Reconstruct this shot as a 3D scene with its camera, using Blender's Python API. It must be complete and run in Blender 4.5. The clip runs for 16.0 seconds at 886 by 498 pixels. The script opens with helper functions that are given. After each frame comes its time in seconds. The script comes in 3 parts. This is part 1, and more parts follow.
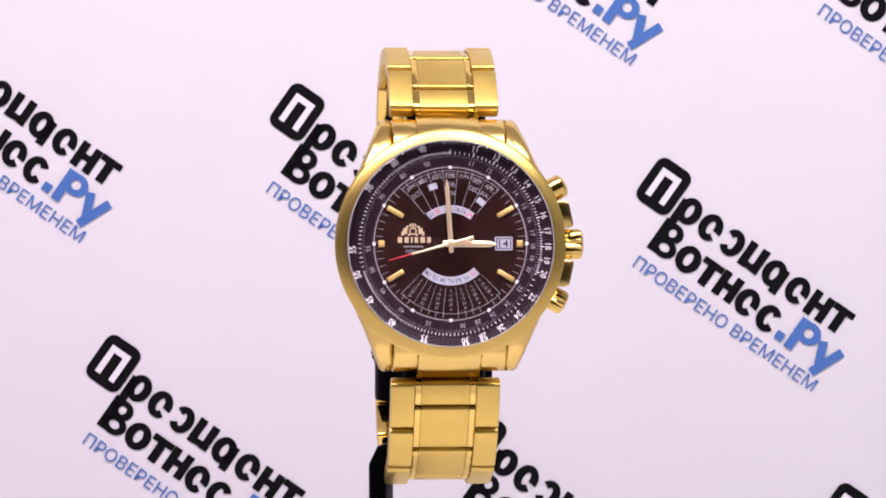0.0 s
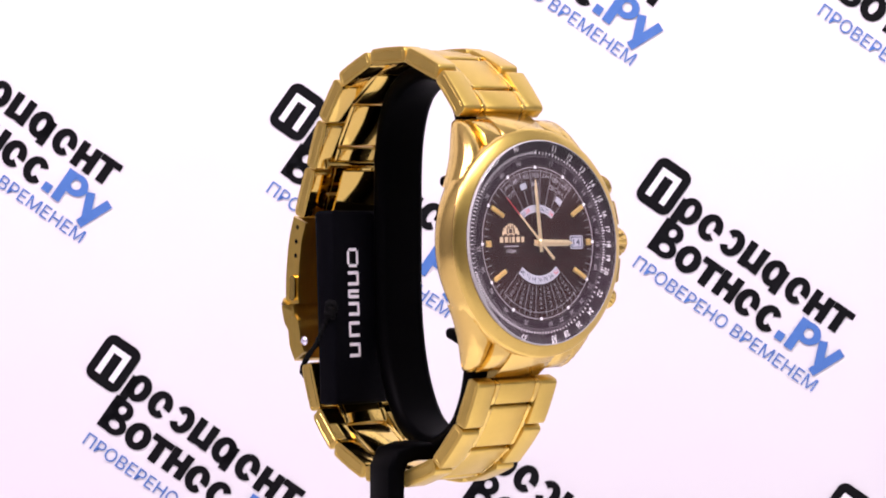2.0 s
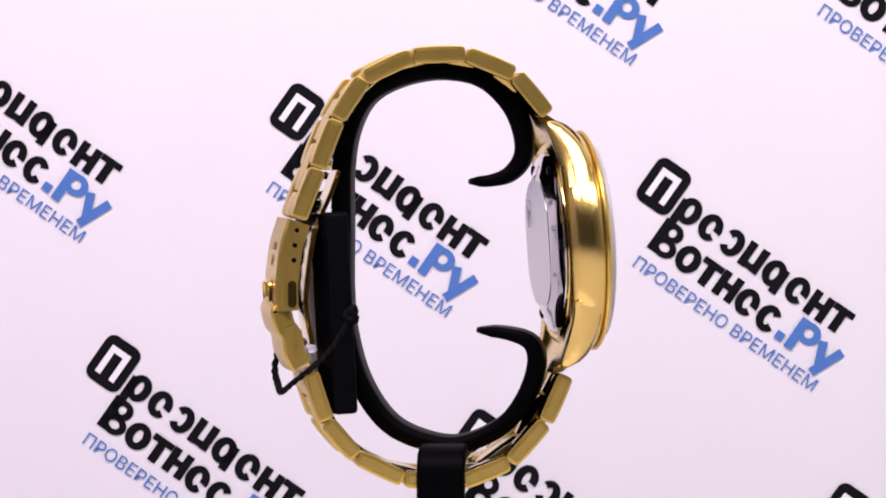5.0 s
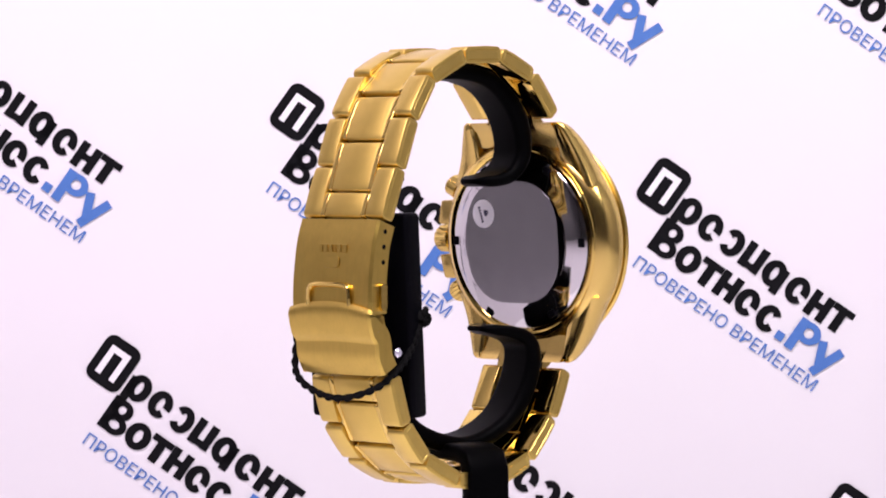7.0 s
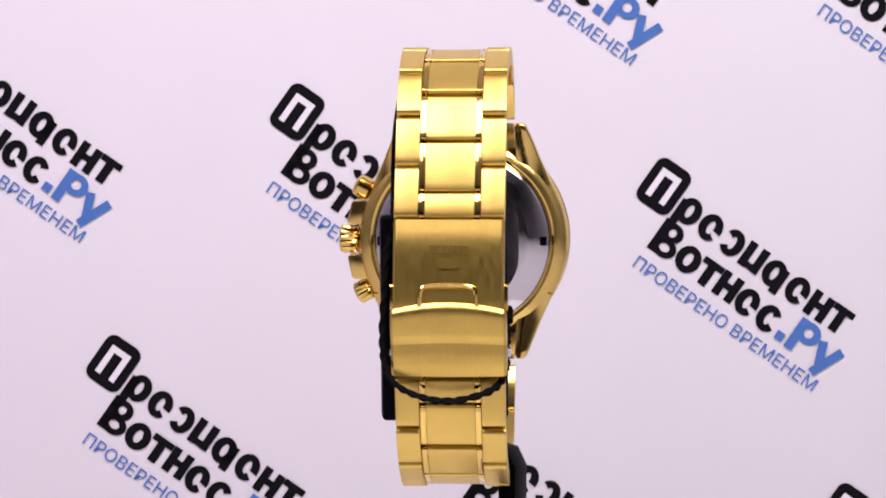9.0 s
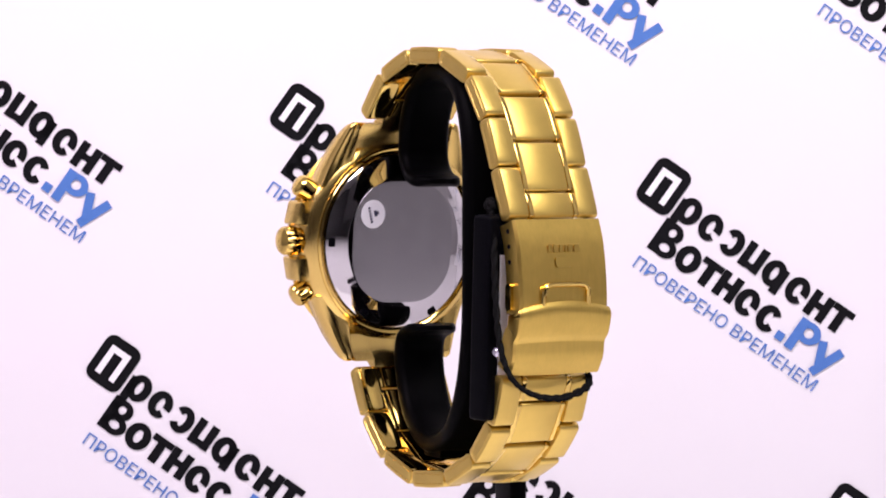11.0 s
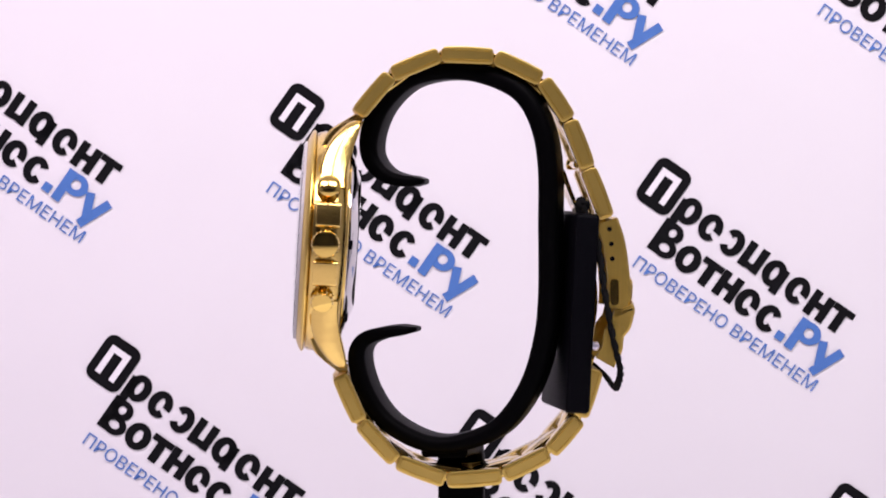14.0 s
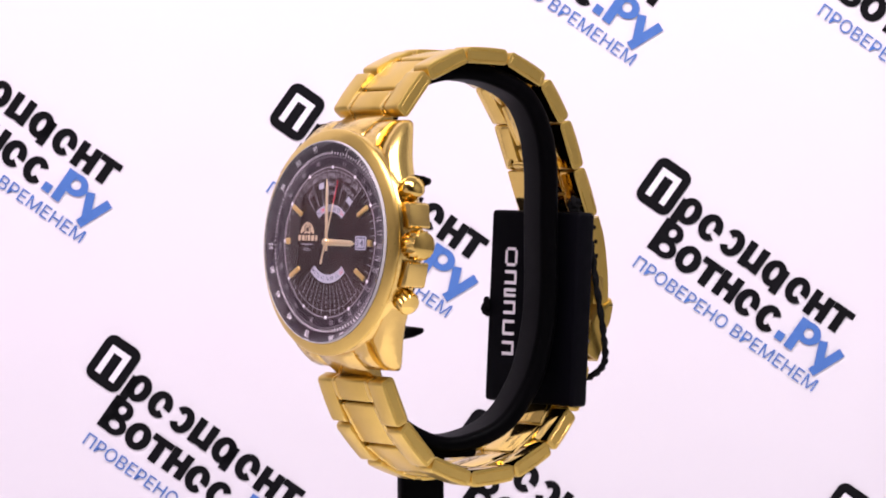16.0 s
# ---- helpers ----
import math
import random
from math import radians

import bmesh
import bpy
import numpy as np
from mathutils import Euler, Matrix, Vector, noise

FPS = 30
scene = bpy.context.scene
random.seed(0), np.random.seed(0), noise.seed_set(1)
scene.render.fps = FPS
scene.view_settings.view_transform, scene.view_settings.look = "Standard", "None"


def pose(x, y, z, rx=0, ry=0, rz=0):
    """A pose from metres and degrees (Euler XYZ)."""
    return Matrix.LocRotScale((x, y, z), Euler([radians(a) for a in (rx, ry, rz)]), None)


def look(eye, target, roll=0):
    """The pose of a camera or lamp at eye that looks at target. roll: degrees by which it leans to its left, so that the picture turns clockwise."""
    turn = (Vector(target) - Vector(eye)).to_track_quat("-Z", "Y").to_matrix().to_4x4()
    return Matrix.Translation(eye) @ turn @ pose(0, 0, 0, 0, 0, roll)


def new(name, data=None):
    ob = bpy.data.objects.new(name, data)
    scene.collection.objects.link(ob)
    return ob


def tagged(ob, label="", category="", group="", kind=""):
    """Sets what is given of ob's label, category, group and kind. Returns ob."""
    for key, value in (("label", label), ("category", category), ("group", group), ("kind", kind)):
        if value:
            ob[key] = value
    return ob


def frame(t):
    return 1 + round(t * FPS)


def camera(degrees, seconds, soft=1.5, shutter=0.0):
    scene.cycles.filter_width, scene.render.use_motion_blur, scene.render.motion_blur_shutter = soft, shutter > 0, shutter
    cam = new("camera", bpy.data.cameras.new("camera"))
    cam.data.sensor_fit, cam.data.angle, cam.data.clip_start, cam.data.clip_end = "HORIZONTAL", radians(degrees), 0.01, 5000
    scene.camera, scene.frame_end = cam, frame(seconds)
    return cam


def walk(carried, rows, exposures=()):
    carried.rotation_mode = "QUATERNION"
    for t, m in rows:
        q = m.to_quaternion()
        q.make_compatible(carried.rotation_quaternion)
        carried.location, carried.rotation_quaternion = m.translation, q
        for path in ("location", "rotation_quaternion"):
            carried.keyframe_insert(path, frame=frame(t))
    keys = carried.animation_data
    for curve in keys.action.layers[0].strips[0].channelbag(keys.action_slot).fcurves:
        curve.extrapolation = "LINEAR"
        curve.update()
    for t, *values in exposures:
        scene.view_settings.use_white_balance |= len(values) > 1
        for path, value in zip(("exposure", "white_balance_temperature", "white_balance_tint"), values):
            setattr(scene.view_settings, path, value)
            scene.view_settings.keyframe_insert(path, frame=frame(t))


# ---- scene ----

# Lengths below are millimetres unless they end in _M; part() turns them into metres.
MM = 0.001
EYE = (-0.00075, -0.6451, 0.0160)
cam = camera(16.08, 16.0, soft=1.9)
EXPOSURES = [(0, 0.0), (0.8, 0.15), (1.5, 0.35), (2.3, 0.34), (3.0, 0.32), (3.5, 0.23), (3.8, 0.19), (4.2, 0.06), (5.2, 0.1), (6.5, 0.22), (7.5, 0.2), (8.4, 0.14), (9.0, -0.13), (10.2, 0.1), (11.5, 0.29), (13.0, 0.27), (13.7, 0.08), (14.5, 0.03), (15.1, 0.07), (15.5, 0.18), (16, 0.24)]
walk(cam, [(0, look(EYE, (-0.00075, 0, 0))), (16, look(EYE, (-0.00075, 0, 0)))], EXPOSURES)

AXIS_M = 0.0002                       # turntable's axis
TURN_0, TURN_RATE = 4.96, 19.0        # turntable, degrees and degrees a second
# the drive runs unevenly: seconds, degrees ahead of the even turn
RIPPLE = [(0, -0.2), (0.5, -1.18), (1, -1.95), (1.5, -1.59), (2, -0.76), (2.5, -0.45), (3, -0.96), (3.5, -1.2), (4.2, -1.36), (5.3, -1.0), (6.3, -0.5), (7, -0.2), (7.5, -0.35), (8, -0.85),
          (8.5, -0.47), (9, 0.52), (9.3, 1.1), (10.3, 1.0), (11.4, 1.0), (12, 1.78), (12.5, 2.3), (13, 2.13), (13.5, 1.6), (14, 1.35), (14.5, 1.07), (15, 0.75), (15.5, -0.15), (16, -0.56)]
SECOND_0, SECOND_RATE = 255.0, 30.0   # sweep of the seconds hand
BACK_M = 0.16                         # backdrop behind the turntable's axis
FLOOR_M = -0.095

# ---------------------------------------------------------------- light
world = bpy.data.worlds.new("world")
scene.world = world
world.use_nodes = True
world.node_tree.nodes["Background"].inputs[0].default_value = (0.9, 0.88, 1.0, 1)
world.node_tree.nodes["Background"].inputs[1].default_value = 0.05


def panel(name, eye, target, sx, sy, watts, colour=(1, 1, 1)):
    data = bpy.data.lights.new(name, "AREA")
    data.shape, data.size, data.size_y, data.energy, data.color = "RECTANGLE", sx, sy, watts, colour
    ob = new(name, data)
    ob.matrix_world = look(eye, target)
    return ob


panel("led_panel_left", (-0.24, -0.31, 0.50), (-0.12, 0.12, -0.10), 0.42, 0.22, 3.86, (1, 0.82, 1.0))
panel("led_panel_right", (0.24, -0.31, 0.50), (0.18, 0.12, -0.10), 0.42, 0.22, 3.72, (0.98, 0.915, 0.99))

# ---------------------------------------------------------------- materials


def shader(name, base, rough=0.5, metal=0.0, grain=0.0, scale=400.0, bump=0.0, stretch=(1, 1, 1), rough_var=0.0, aniso=0.0, coat=0.0, spec=0.5, trans=0.0, ior=1.5, blotch=0.0):
    m = bpy.data.materials.new(name)
    m.use_nodes = True
    nt = m.node_tree
    b = nt.nodes["Principled BSDF"]
    b.inputs["Base Color"].default_value = (*base, 1)
    b.inputs["Roughness"].default_value = rough
    b.inputs["Metallic"].default_value = metal
    b.inputs["Anisotropic"].default_value = aniso
    b.inputs["Coat Weight"].default_value = coat
    b.inputs["Specular IOR Level"].default_value = spec
    b.inputs["Transmission Weight"].default_value = trans
    b.inputs["IOR"].default_value = ior
    if grain or bump or rough_var or blotch:
        co = nt.nodes.new("ShaderNodeTexCoord")
        mp = nt.nodes.new("ShaderNodeMapping")
        mp.inputs["Scale"].default_value = stretch
        nt.links.new(co.outputs["Object"], mp.inputs["Vector"])
        n1 = nt.nodes.new("ShaderNodeTexNoise")
        n1.inputs["Scale"].default_value, n1.inputs["Detail"].default_value = scale, 6
        nt.links.new(mp.outputs[0], n1.inputs["Vector"])
        n2 = nt.nodes.new("ShaderNodeTexNoise")
        n2.inputs["Scale"].default_value, n2.inputs["Detail"].default_value = scale * 0.12, 3
        nt.links.new(co.outputs["Object"], n2.inputs["Vector"])
        if grain or blotch:
            mix = nt.nodes.new("ShaderNodeMix")
            mix.data_type = "RGBA"
            mix.inputs["A"].default_value = (*[c * (1 - grain) for c in base], 1)
            mix.inputs["B"].default_value = (*[min(1, c * (1 + grain)) for c in base], 1)
            nt.links.new(n1.outputs["Fac"], mix.inputs["Factor"])
            mix2 = nt.nodes.new("ShaderNodeMix")
            mix2.data_type, mix2.blend_type = "RGBA", "MULTIPLY"
            ramp = nt.nodes.new("ShaderNodeMapRange")
            ramp.inputs["From Min"].default_value, ramp.inputs["From Max"].default_value = 0.3, 0.7
            ramp.inputs["To Min"].default_value, ramp.inputs["To Max"].default_value = 1 - blotch, 1.0
            nt.links.new(n2.outputs["Fac"], ramp.inputs["Value"])
            mix2.inputs["Factor"].default_value = 1
            nt.links.new(mix.outputs["Result"], mix2.inputs["A"])
            nt.links.new(ramp.outputs[0], mix2.inputs["B"])
            nt.links.new(mix2.outputs["Result"], b.inputs["Base Color"])
        if rough_var:
            rr = nt.nodes.new("ShaderNodeMapRange")
            rr.inputs["To Min"].default_value, rr.inputs["To Max"].default_value = rough - rough_var, rough + rough_var
            nt.links.new(n1.outputs["Fac"], rr.inputs["Value"])
            nt.links.new(rr.outputs[0], b.inputs["Roughness"])
        if bump:
            bp = nt.nodes.new("ShaderNodeBump")
            bp.inputs["Strength"].default_value, bp.inputs["Distance"].default_value = bump, 0.00005
            nt.links.new(n1.outputs["Fac"], bp.inputs["Height"])
            nt.links.new(bp.outputs[0], b.inputs["Normal"])
    return m


GOLD = (0.75, 0.535, 0.145)
gold_polished = shader("gold_polished", GOLD, 0.09, 1.0, rough_var=0.03, scale=900, grain=0.03)
gold_case = shader("gold_case", (0.74, 0.53, 0.16), 0.19, 1.0, rough_var=0.05, grain=0.05, bump=0.06, scale=1800, blotch=0.05)
gold_brushed = shader("gold_brushed", (0.68, 0.492, 0.125), 0.36, 1.0, rough_var=0.07, grain=0.06, bump=0.10, scale=2600, stretch=(1, 0.03, 1), blotch=0.06)
gold_satin = shader("gold_satin", (0.68, 0.488, 0.12), 0.38, 1.0, rough_var=0.06, grain=0.05, bump=0.06, scale=2600, stretch=(1, 0.03, 1), blotch=0.06)
gold_clasp = shader("gold_clasp", (0.67, 0.475, 0.11), 0.33, 1.0, rough_var=0.10, grain=0.10, bump=0.30, scale=2600, stretch=(1, 1, 0.03), blotch=0.08)
gold_bezel = shader("gold_bezel", (0.72, 0.52, 0.14), 0.30, 1.0, rough_var=0.06, grain=0.06, bump=0.12, scale=2200, blotch=0.05)
gold_hand = shader("gold_hand", (0.92, 0.74, 0.46), 0.42, 1.0, rough_var=0.04, scale=3000)
gold_marker = shader("gold_marker", (0.90, 0.62, 0.22), 0.45, 1.0, rough_var=0.05, scale=3000)
print_gold = shader("pale_gold_print", (0.52, 0.38, 0.24), 0.5, grain=0.05, scale=3000)
steel = shader("polished_steel", (0.60, 0.58, 0.59), 0.06, 1.0, rough_var=0.03, scale=700, grain=0.03)
steel_film = shader("caseback_film", (0.43, 0.42, 0.43), 0.16, 1.0, rough_var=0.05, scale=300, grain=0.04)
plastic = shader("black_plastic", (0.0010, 0.0010, 0.0012), 0.45, rough_var=0.05, scale=600, bump=0.1, grain=0.2, ior=1.085)
card_black = shader("black_card", (0.0016, 0.0016, 0.0026), 0.5, rough_var=0.06, scale=1200, bump=0.15, grain=0.2, ior=1.11)
cord_black = shader("black_cord", (0.006, 0.006, 0.006), 0.8, bump=0.5, scale=4000, grain=0.3, ior=1.12)
dial_brown = shader("brown_sunburst_dial", (0.030, 0.007, 0.0052), 0.34, metal=0.75, rough_var=0.04, scale=2500, grain=0.12, aniso=0.75, coat=0.15)
spokes = dial_brown.node_tree.nodes.new("ShaderNodeTangent")
spokes.direction_type, spokes.axis = "RADIAL", "Z"
dial_brown.node_tree.links.new(spokes.outputs[0], dial_brown.node_tree.nodes["Principled BSDF"].inputs["Tangent"])
dial_ring = shader("dark_scale_ring", (0.014, 0.0045, 0.0095), 0.4, rough_var=0.04, scale=1500, grain=0.1, spec=0.2)
print_white = shader("white_dial_print", (0.85, 0.81, 0.84), 0.5, grain=0.04, scale=3000)
print_grey = shader("grey_dial_print", (0.32, 0.28, 0.31), 0.5, grain=0.04, scale=3000)
print_dark = shader("dark_dial_print", (0.02, 0.02, 0.05), 0.5, grain=0.05, scale=3000)
print_red = shader("red_paint", (0.55, 0.03, 0.05), 0.4, grain=0.05, scale=3000)
wheel_white = shader("calendar_wheel_white", (0.38, 0.37, 0.43), 0.5, grain=0.04, scale=2000)
sticker_white = shader("sticker_white", (0.75, 0.75, 0.77), 0.35, grain=0.02, scale=900)
edge_pale = shader("pale_edge", (0.42, 0.41, 0.42), 0.4, grain=0.05, scale=2000)
crystal_glass = shader("crystal_glass", (1, 1, 1), 0.0, trans=1.0, ior=1.5)
jewel = shader("clear_jewel", (0.75, 0.72, 0.85), 0.05, metal=0.6, rough_var=0.02, scale=900)
vinyl_white = shader("white_vinyl_backdrop", (0.80, 0.785, 0.80), 0.55, grain=0.015, scale=40, blotch=0.02, bump=0.05)
ink_black = shader("black_ink", (0.007, 0.007, 0.008), 0.6, grain=0.2, scale=120, ior=1.12)
ink_blue = shader("blue_ink", (0.06, 0.165, 0.46), 0.5, grain=0.06, scale=120)
box_white = shader("white_box_wall", (0.55, 0.54, 0.55), 0.6, grain=0.02, scale=30, blotch=0.03, bump=0.05)
side_grey = shader("grey_side_wall", (0.26, 0.255, 0.26), 0.6, grain=0.02, scale=30, blotch=0.03, bump=0.05)
front_grey = shader("dark_grey_wall", (0.08, 0.078, 0.08), 0.6, grain=0.03, scale=20, blotch=0.05, bump=0.05)
disc_white = shader("turntable_white", (0.78, 0.78, 0.78), 0.35, grain=0.02, scale=60)

# ---------------------------------------------------------------- mesh helpers


def mesh_of(bm, name, material, smooth=35):
    bmesh.ops.recalc_face_normals(bm, faces=bm.faces)
    for v in bm.verts:
        v.co *= MM
    for f in bm.faces:
        f.smooth = True
    for e in bm.edges:
        e.smooth = len(e.link_faces) == 2 and e.calc_face_angle(0) < radians(smooth)
    me = bpy.data.meshes.new(name)
    bm.to_mesh(me)
    bm.free()
    me.materials.append(material)
    return me


def metres(m):
    """A pose given in millimetres as one in metres."""
    m = m.copy()
    m.translation *= MM
    return m


def part(name, bm, material, parent=None, label="", m=None, smooth=35):
    """One mesh object, from a bmesh or a shared mesh, under a thing or a part; m is its pose in millimetres."""
    me = bm if isinstance(bm, bpy.types.Mesh) else mesh_of(bm, name, material, smooth)
    ob = new(name, me)
    ob.parent = parent
    if m is not None:
        ob.matrix_basis = metres(m)
    return tagged(ob, label)


def block(bm, sx, sy, sz, at=(0, 0, 0), bevel=0.0, seg=2, turn=None):
    """A bevelled block centred at a point."""
    m = Matrix.Translation(at) @ (turn or Matrix())
    made = bmesh.ops.create_cube(bm, size=1, matrix=m @ Matrix.Diagonal((sx, sy, sz, 1)))["verts"]
    if bevel:
        edges = {e for v in made for e in v.link_edges}
        bmesh.ops.bevel(bm, geom=list(edges), offset=bevel, segments=seg, profile=0.5, affect="EDGES")
    return bm


def lathe(bm, profile, n=96, closed=False):
    """Turns a profile of (radius, height) round z."""
    rings = []
    for r, w in profile:
        if r < 1e-6:
            rings.append([bm.verts.new((0, 0, w))])
        else:
            rings.append([bm.verts.new((r * math.cos(6.2831853 * k / n), r * math.sin(6.2831853 * k / n), w)) for k in range(n)])
    pairs = list(zip(rings, rings[1:])) + ([(rings[-1], rings[0])] if closed else [])
    for a, b in pairs:
        for k in range(n):
            j = (k + 1) % n
            if len(a) == 1 and len(b) > 1:
                bm.faces.new((a[0], b[k], b[j]))
            elif len(b) == 1 and len(a) > 1:
                bm.faces.new((a[k], a[j], b[0]))
            elif len(a) > 1:
                bm.faces.new((a[k], a[j], b[j], b[k]))
    return bm


def loft(bm, sections):
    """Joins equal closed outlines end to end and caps both ends."""
    rings = [[bm.verts.new(p) for p in s] for s in sections]
    n = len(rings[0])
    for a, b in zip(rings, rings[1:]):
        for k in range(n):
            j = (k + 1) % n
            bm.faces.new((a[k], a[j], b[j], b[k]))
    bm.faces.new(rings[0][::-1])
    bm.faces.new(rings[-1])
    return bm


def prism(bm, outline, z0, z1):
    """A flat outline (x, y) given thickness along z."""
    return loft(bm, [[(x, y, z0) for x, y in outline], [(x, y, z1) for x, y in outline]])


def sector(bm, r0, r1, a0, a1, z0, z1, n=24):
    """A ring sector; angles in degrees clockwise from twelve o'clock."""
    ang = [radians(a0 + (a1 - a0) * k / n) for k in range(n + 1)]
    outer = [(r1 * math.sin(a), r1 * math.cos(a)) for a in ang]
    inner = [(r0 * math.sin(a), r0 * math.cos(a)) for a in ang]
    vo0, vi0 = [bm.verts.new((*p, z0)) for p in outer], [bm.verts.new((*p, z0)) for p in inner]
    vo1, vi1 = [bm.verts.new((*p, z1)) for p in outer], [bm.verts.new((*p, z1)) for p in inner]
    for k in range(n):
        bm.faces.new((vo1[k], vo1[k + 1], vi1[k + 1], vi1[k]))
        bm.faces.new((vo0[k + 1], vo0[k], vi0[k], vi0[k + 1]))
        bm.faces.new((vo0[k], vo0[k + 1], vo1[k + 1], vo1[k]))
        bm.faces.new((vi0[k + 1], vi0[k], vi1[k], vi1[k + 1]))
    bm.faces.new((vo0[0], vo1[0], vi1[0], vi0[0]))
    bm.faces.new((vo0[n], vi0[n], vi1[n], vo1[n]))
    return bm


def dash(bm, angle, r0, r1, width, z0, z1):
    """A radial bar on the dial."""
    m = Matrix.Rotation(-radians(angle), 4, "Z")
    spot = m @ Matrix.Translation((0, (r0 + r1) / 2, (z0 + z1) / 2))
    bmesh.ops.create_cube(bm, size=1, matrix=spot @ Matrix.Diagonal((width, r1 - r0, z1 - z0, 1)))
    return bm


LETTERS = {}


def lettering(bm, text, size, m, width=None):
    """Flat letters of the built-in font, centred, with capitals size high; width squeezes the line to a length."""
    if text not in LETTERS:
        data = bpy.data.curves.new("lettering", "FONT")
        data.body, data.align_x, data.align_y, data.resolution_u = text, "CENTER", "CENTER", 3
        data.offset = 0.006 if len(text) < 8 else 0.0
        ob = bpy.data.objects.new("lettering", data)
        me = bpy.data.meshes.new_from_object(ob)
        co = np.array([v.co[:] for v in me.vertices]) if len(me.vertices) else np.zeros((0, 3))
        LETTERS[text] = (co, [tuple(p.vertices) for p in me.polygons])
        bpy.data.objects.remove(ob)
        bpy.data.meshes.remove(me)
        bpy.data.curves.remove(data)
    co, faces = LETTERS[text]
    if not len(co):
        return bm
    lo, hi = co.min(0), co.max(0)
    s = size / (hi[1] - lo[1])
    sx = width / (hi[0] - lo[0]) if width else s
    made = [bm.verts.new(m @ Vector(((x - (lo[0] + hi[0]) / 2) * sx, (y - (lo[1] + hi[1]) / 2) * s, 0))) for x, y, z in co]
    for f in faces:
        try:
            bm.faces.new([made[k] for k in f])
        except ValueError:
            pass
    return bm


def smooth_path(points, steps):
    """Catmull-Rom points through control points."""
    pts = [np.array(p, float) for p in points]
    pts = [2 * pts[0] - pts[1]] + pts + [2 * pts[-1] - pts[-2]]
    out = []
    for i in range(1, len(pts) - 2):
        a, b, c, d = pts[i - 1:i + 3]
        for k in range(steps):
            t = k / steps
            out.append(0.5 * (2 * b + (c - a) * t + (2 * a - 5 * b + 4 * c - d) * t * t + (3 * b - a - 3 * c + d) * t ** 3))
    return out + [pts[-2]]


def tube(bm, points, radius, n=8, closed=False):
    """A round tube along points."""
    pts = [Vector(p) for p in points]
    rings = []
    up = Vector((0.3, 0.5, 0.8)).normalized()
    for i, p in enumerate(pts):
        a = pts[i - 1] if i or closed else p
        b = pts[(i + 1) % len(pts)] if i + 1 < len(pts) or closed else p
        d = (b - a).normalized()
        s = d.cross(up).normalized()
        q = s.cross(d)
        rings.append([bm.verts.new(p + radius * (math.cos(6.2832 * k / n) * s + math.sin(6.2832 * k / n) * q)) for k in range(n)])
    for a, b in list(zip(rings, rings[1:])) + ([(rings[-1], rings[0])] if closed else []):
        for k in range(n):
            bm.faces.new((a[k], a[(k + 1) % n], b[(k + 1) % n], b[k]))
    if not closed:
        bm.faces.new(rings[0][::-1])
        bm.faces.new(rings[-1])
    return bm


def empty(name, label, category):
    return tagged(new(name), label, category)


# ---------------------------------------------------------------- the photo box
def slab(name, sx, sy, sz, at, material, label, category):
    bm = bmesh.new()
    block(bm, sx, sy, sz, bevel=2)
    ob = part(name, bm, material, None, label, Matrix.Translation(at))
    return tagged(ob, category=category, kind="structure")


backdrop = slab("backdrop", 1100, 6, 770, (0, 1000 * BACK_M + 3, 200), vinyl_white, "white vinyl photo backdrop printed with slanted black and blue wordmarks", "backdrop")
# Unseen floor, walls and top, added; wall greys set what the watch mirrors.
slab("floor", 1100, 1160, 10, (0, -420, 1000 * FLOOR_M - 5), box_white, "pale floor board of the photo box", "floor")
slab("wall_left", 10, 1160, 700, (-555, -420, 235), side_grey, "added unseen grey side wall, for the watch to mirror", "wall")
slab("wall_right", 10, 1160, 700, (555, -420, 235), side_grey, "added unseen grey side wall, for the watch to mirror", "wall")
slab("wall_front", 1100, 10, 700, (0, -1005, 235), front_grey, "added unseen dark grey wall behind the camera, for the watch to mirror", "wall")
slab("ceiling", 1100, 1160, 10, (0, -420, 560), box_white, "plain pale top of the photo box", "ceiling")

# ---------------------------------------------------------------- the printed pattern
PRINT = 0.1451   # one unit of the pattern in millimetres


def ring_mark(bm, x, y, w, h, t, gap=0.0, turn=0.0):
    """A plain ring shape, open over part of its round."""
    n = 20
    vo, vi = [], []
    for k in range(n + 1):
        a = turn + gap / 2 + (6.2832 - gap) * k / n
        vo.append(bm.verts.new((x + w / 2 * math.cos(a), y + h / 2 * math.sin(a), 0)))
        vi.append(bm.verts.new((x + (w / 2 - t) * math.cos(a), y + (h / 2 - t * 0.8) * math.sin(a), 0)))
    for k in range(n):
        bm.faces.new((vo[k], vo[k + 1], vi[k + 1], vi[k]))


def bar_mark(bm, x, y, w, h, z=0.0):
    bmesh.ops.create_grid(bm, x_segments=1, y_segments=1, size=0.5, matrix=Matrix.Translation((x, y, z)) @ Matrix.Diagonal((w, h, 1, 1)))


def rounded(w, h, r, n=5):
    out = []
    for cx, cy, a0 in ((w / 2 - r, h / 2 - r, 0), (-w / 2 + r, h / 2 - r, 90), (-w / 2 + r, -h / 2 + r, 180), (w / 2 - r, -h / 2 + r, 270)):
        for k in range(n + 1):
            a = radians(a0 + 90 * k / n)
            out.append((cx + r * math.cos(a), cy + r * math.sin(a)))
    return out


def scaled_mesh(bm, name, material):
    for v in bm.verts:
        v.co *= PRINT
    return mesh_of(bm, name, material)


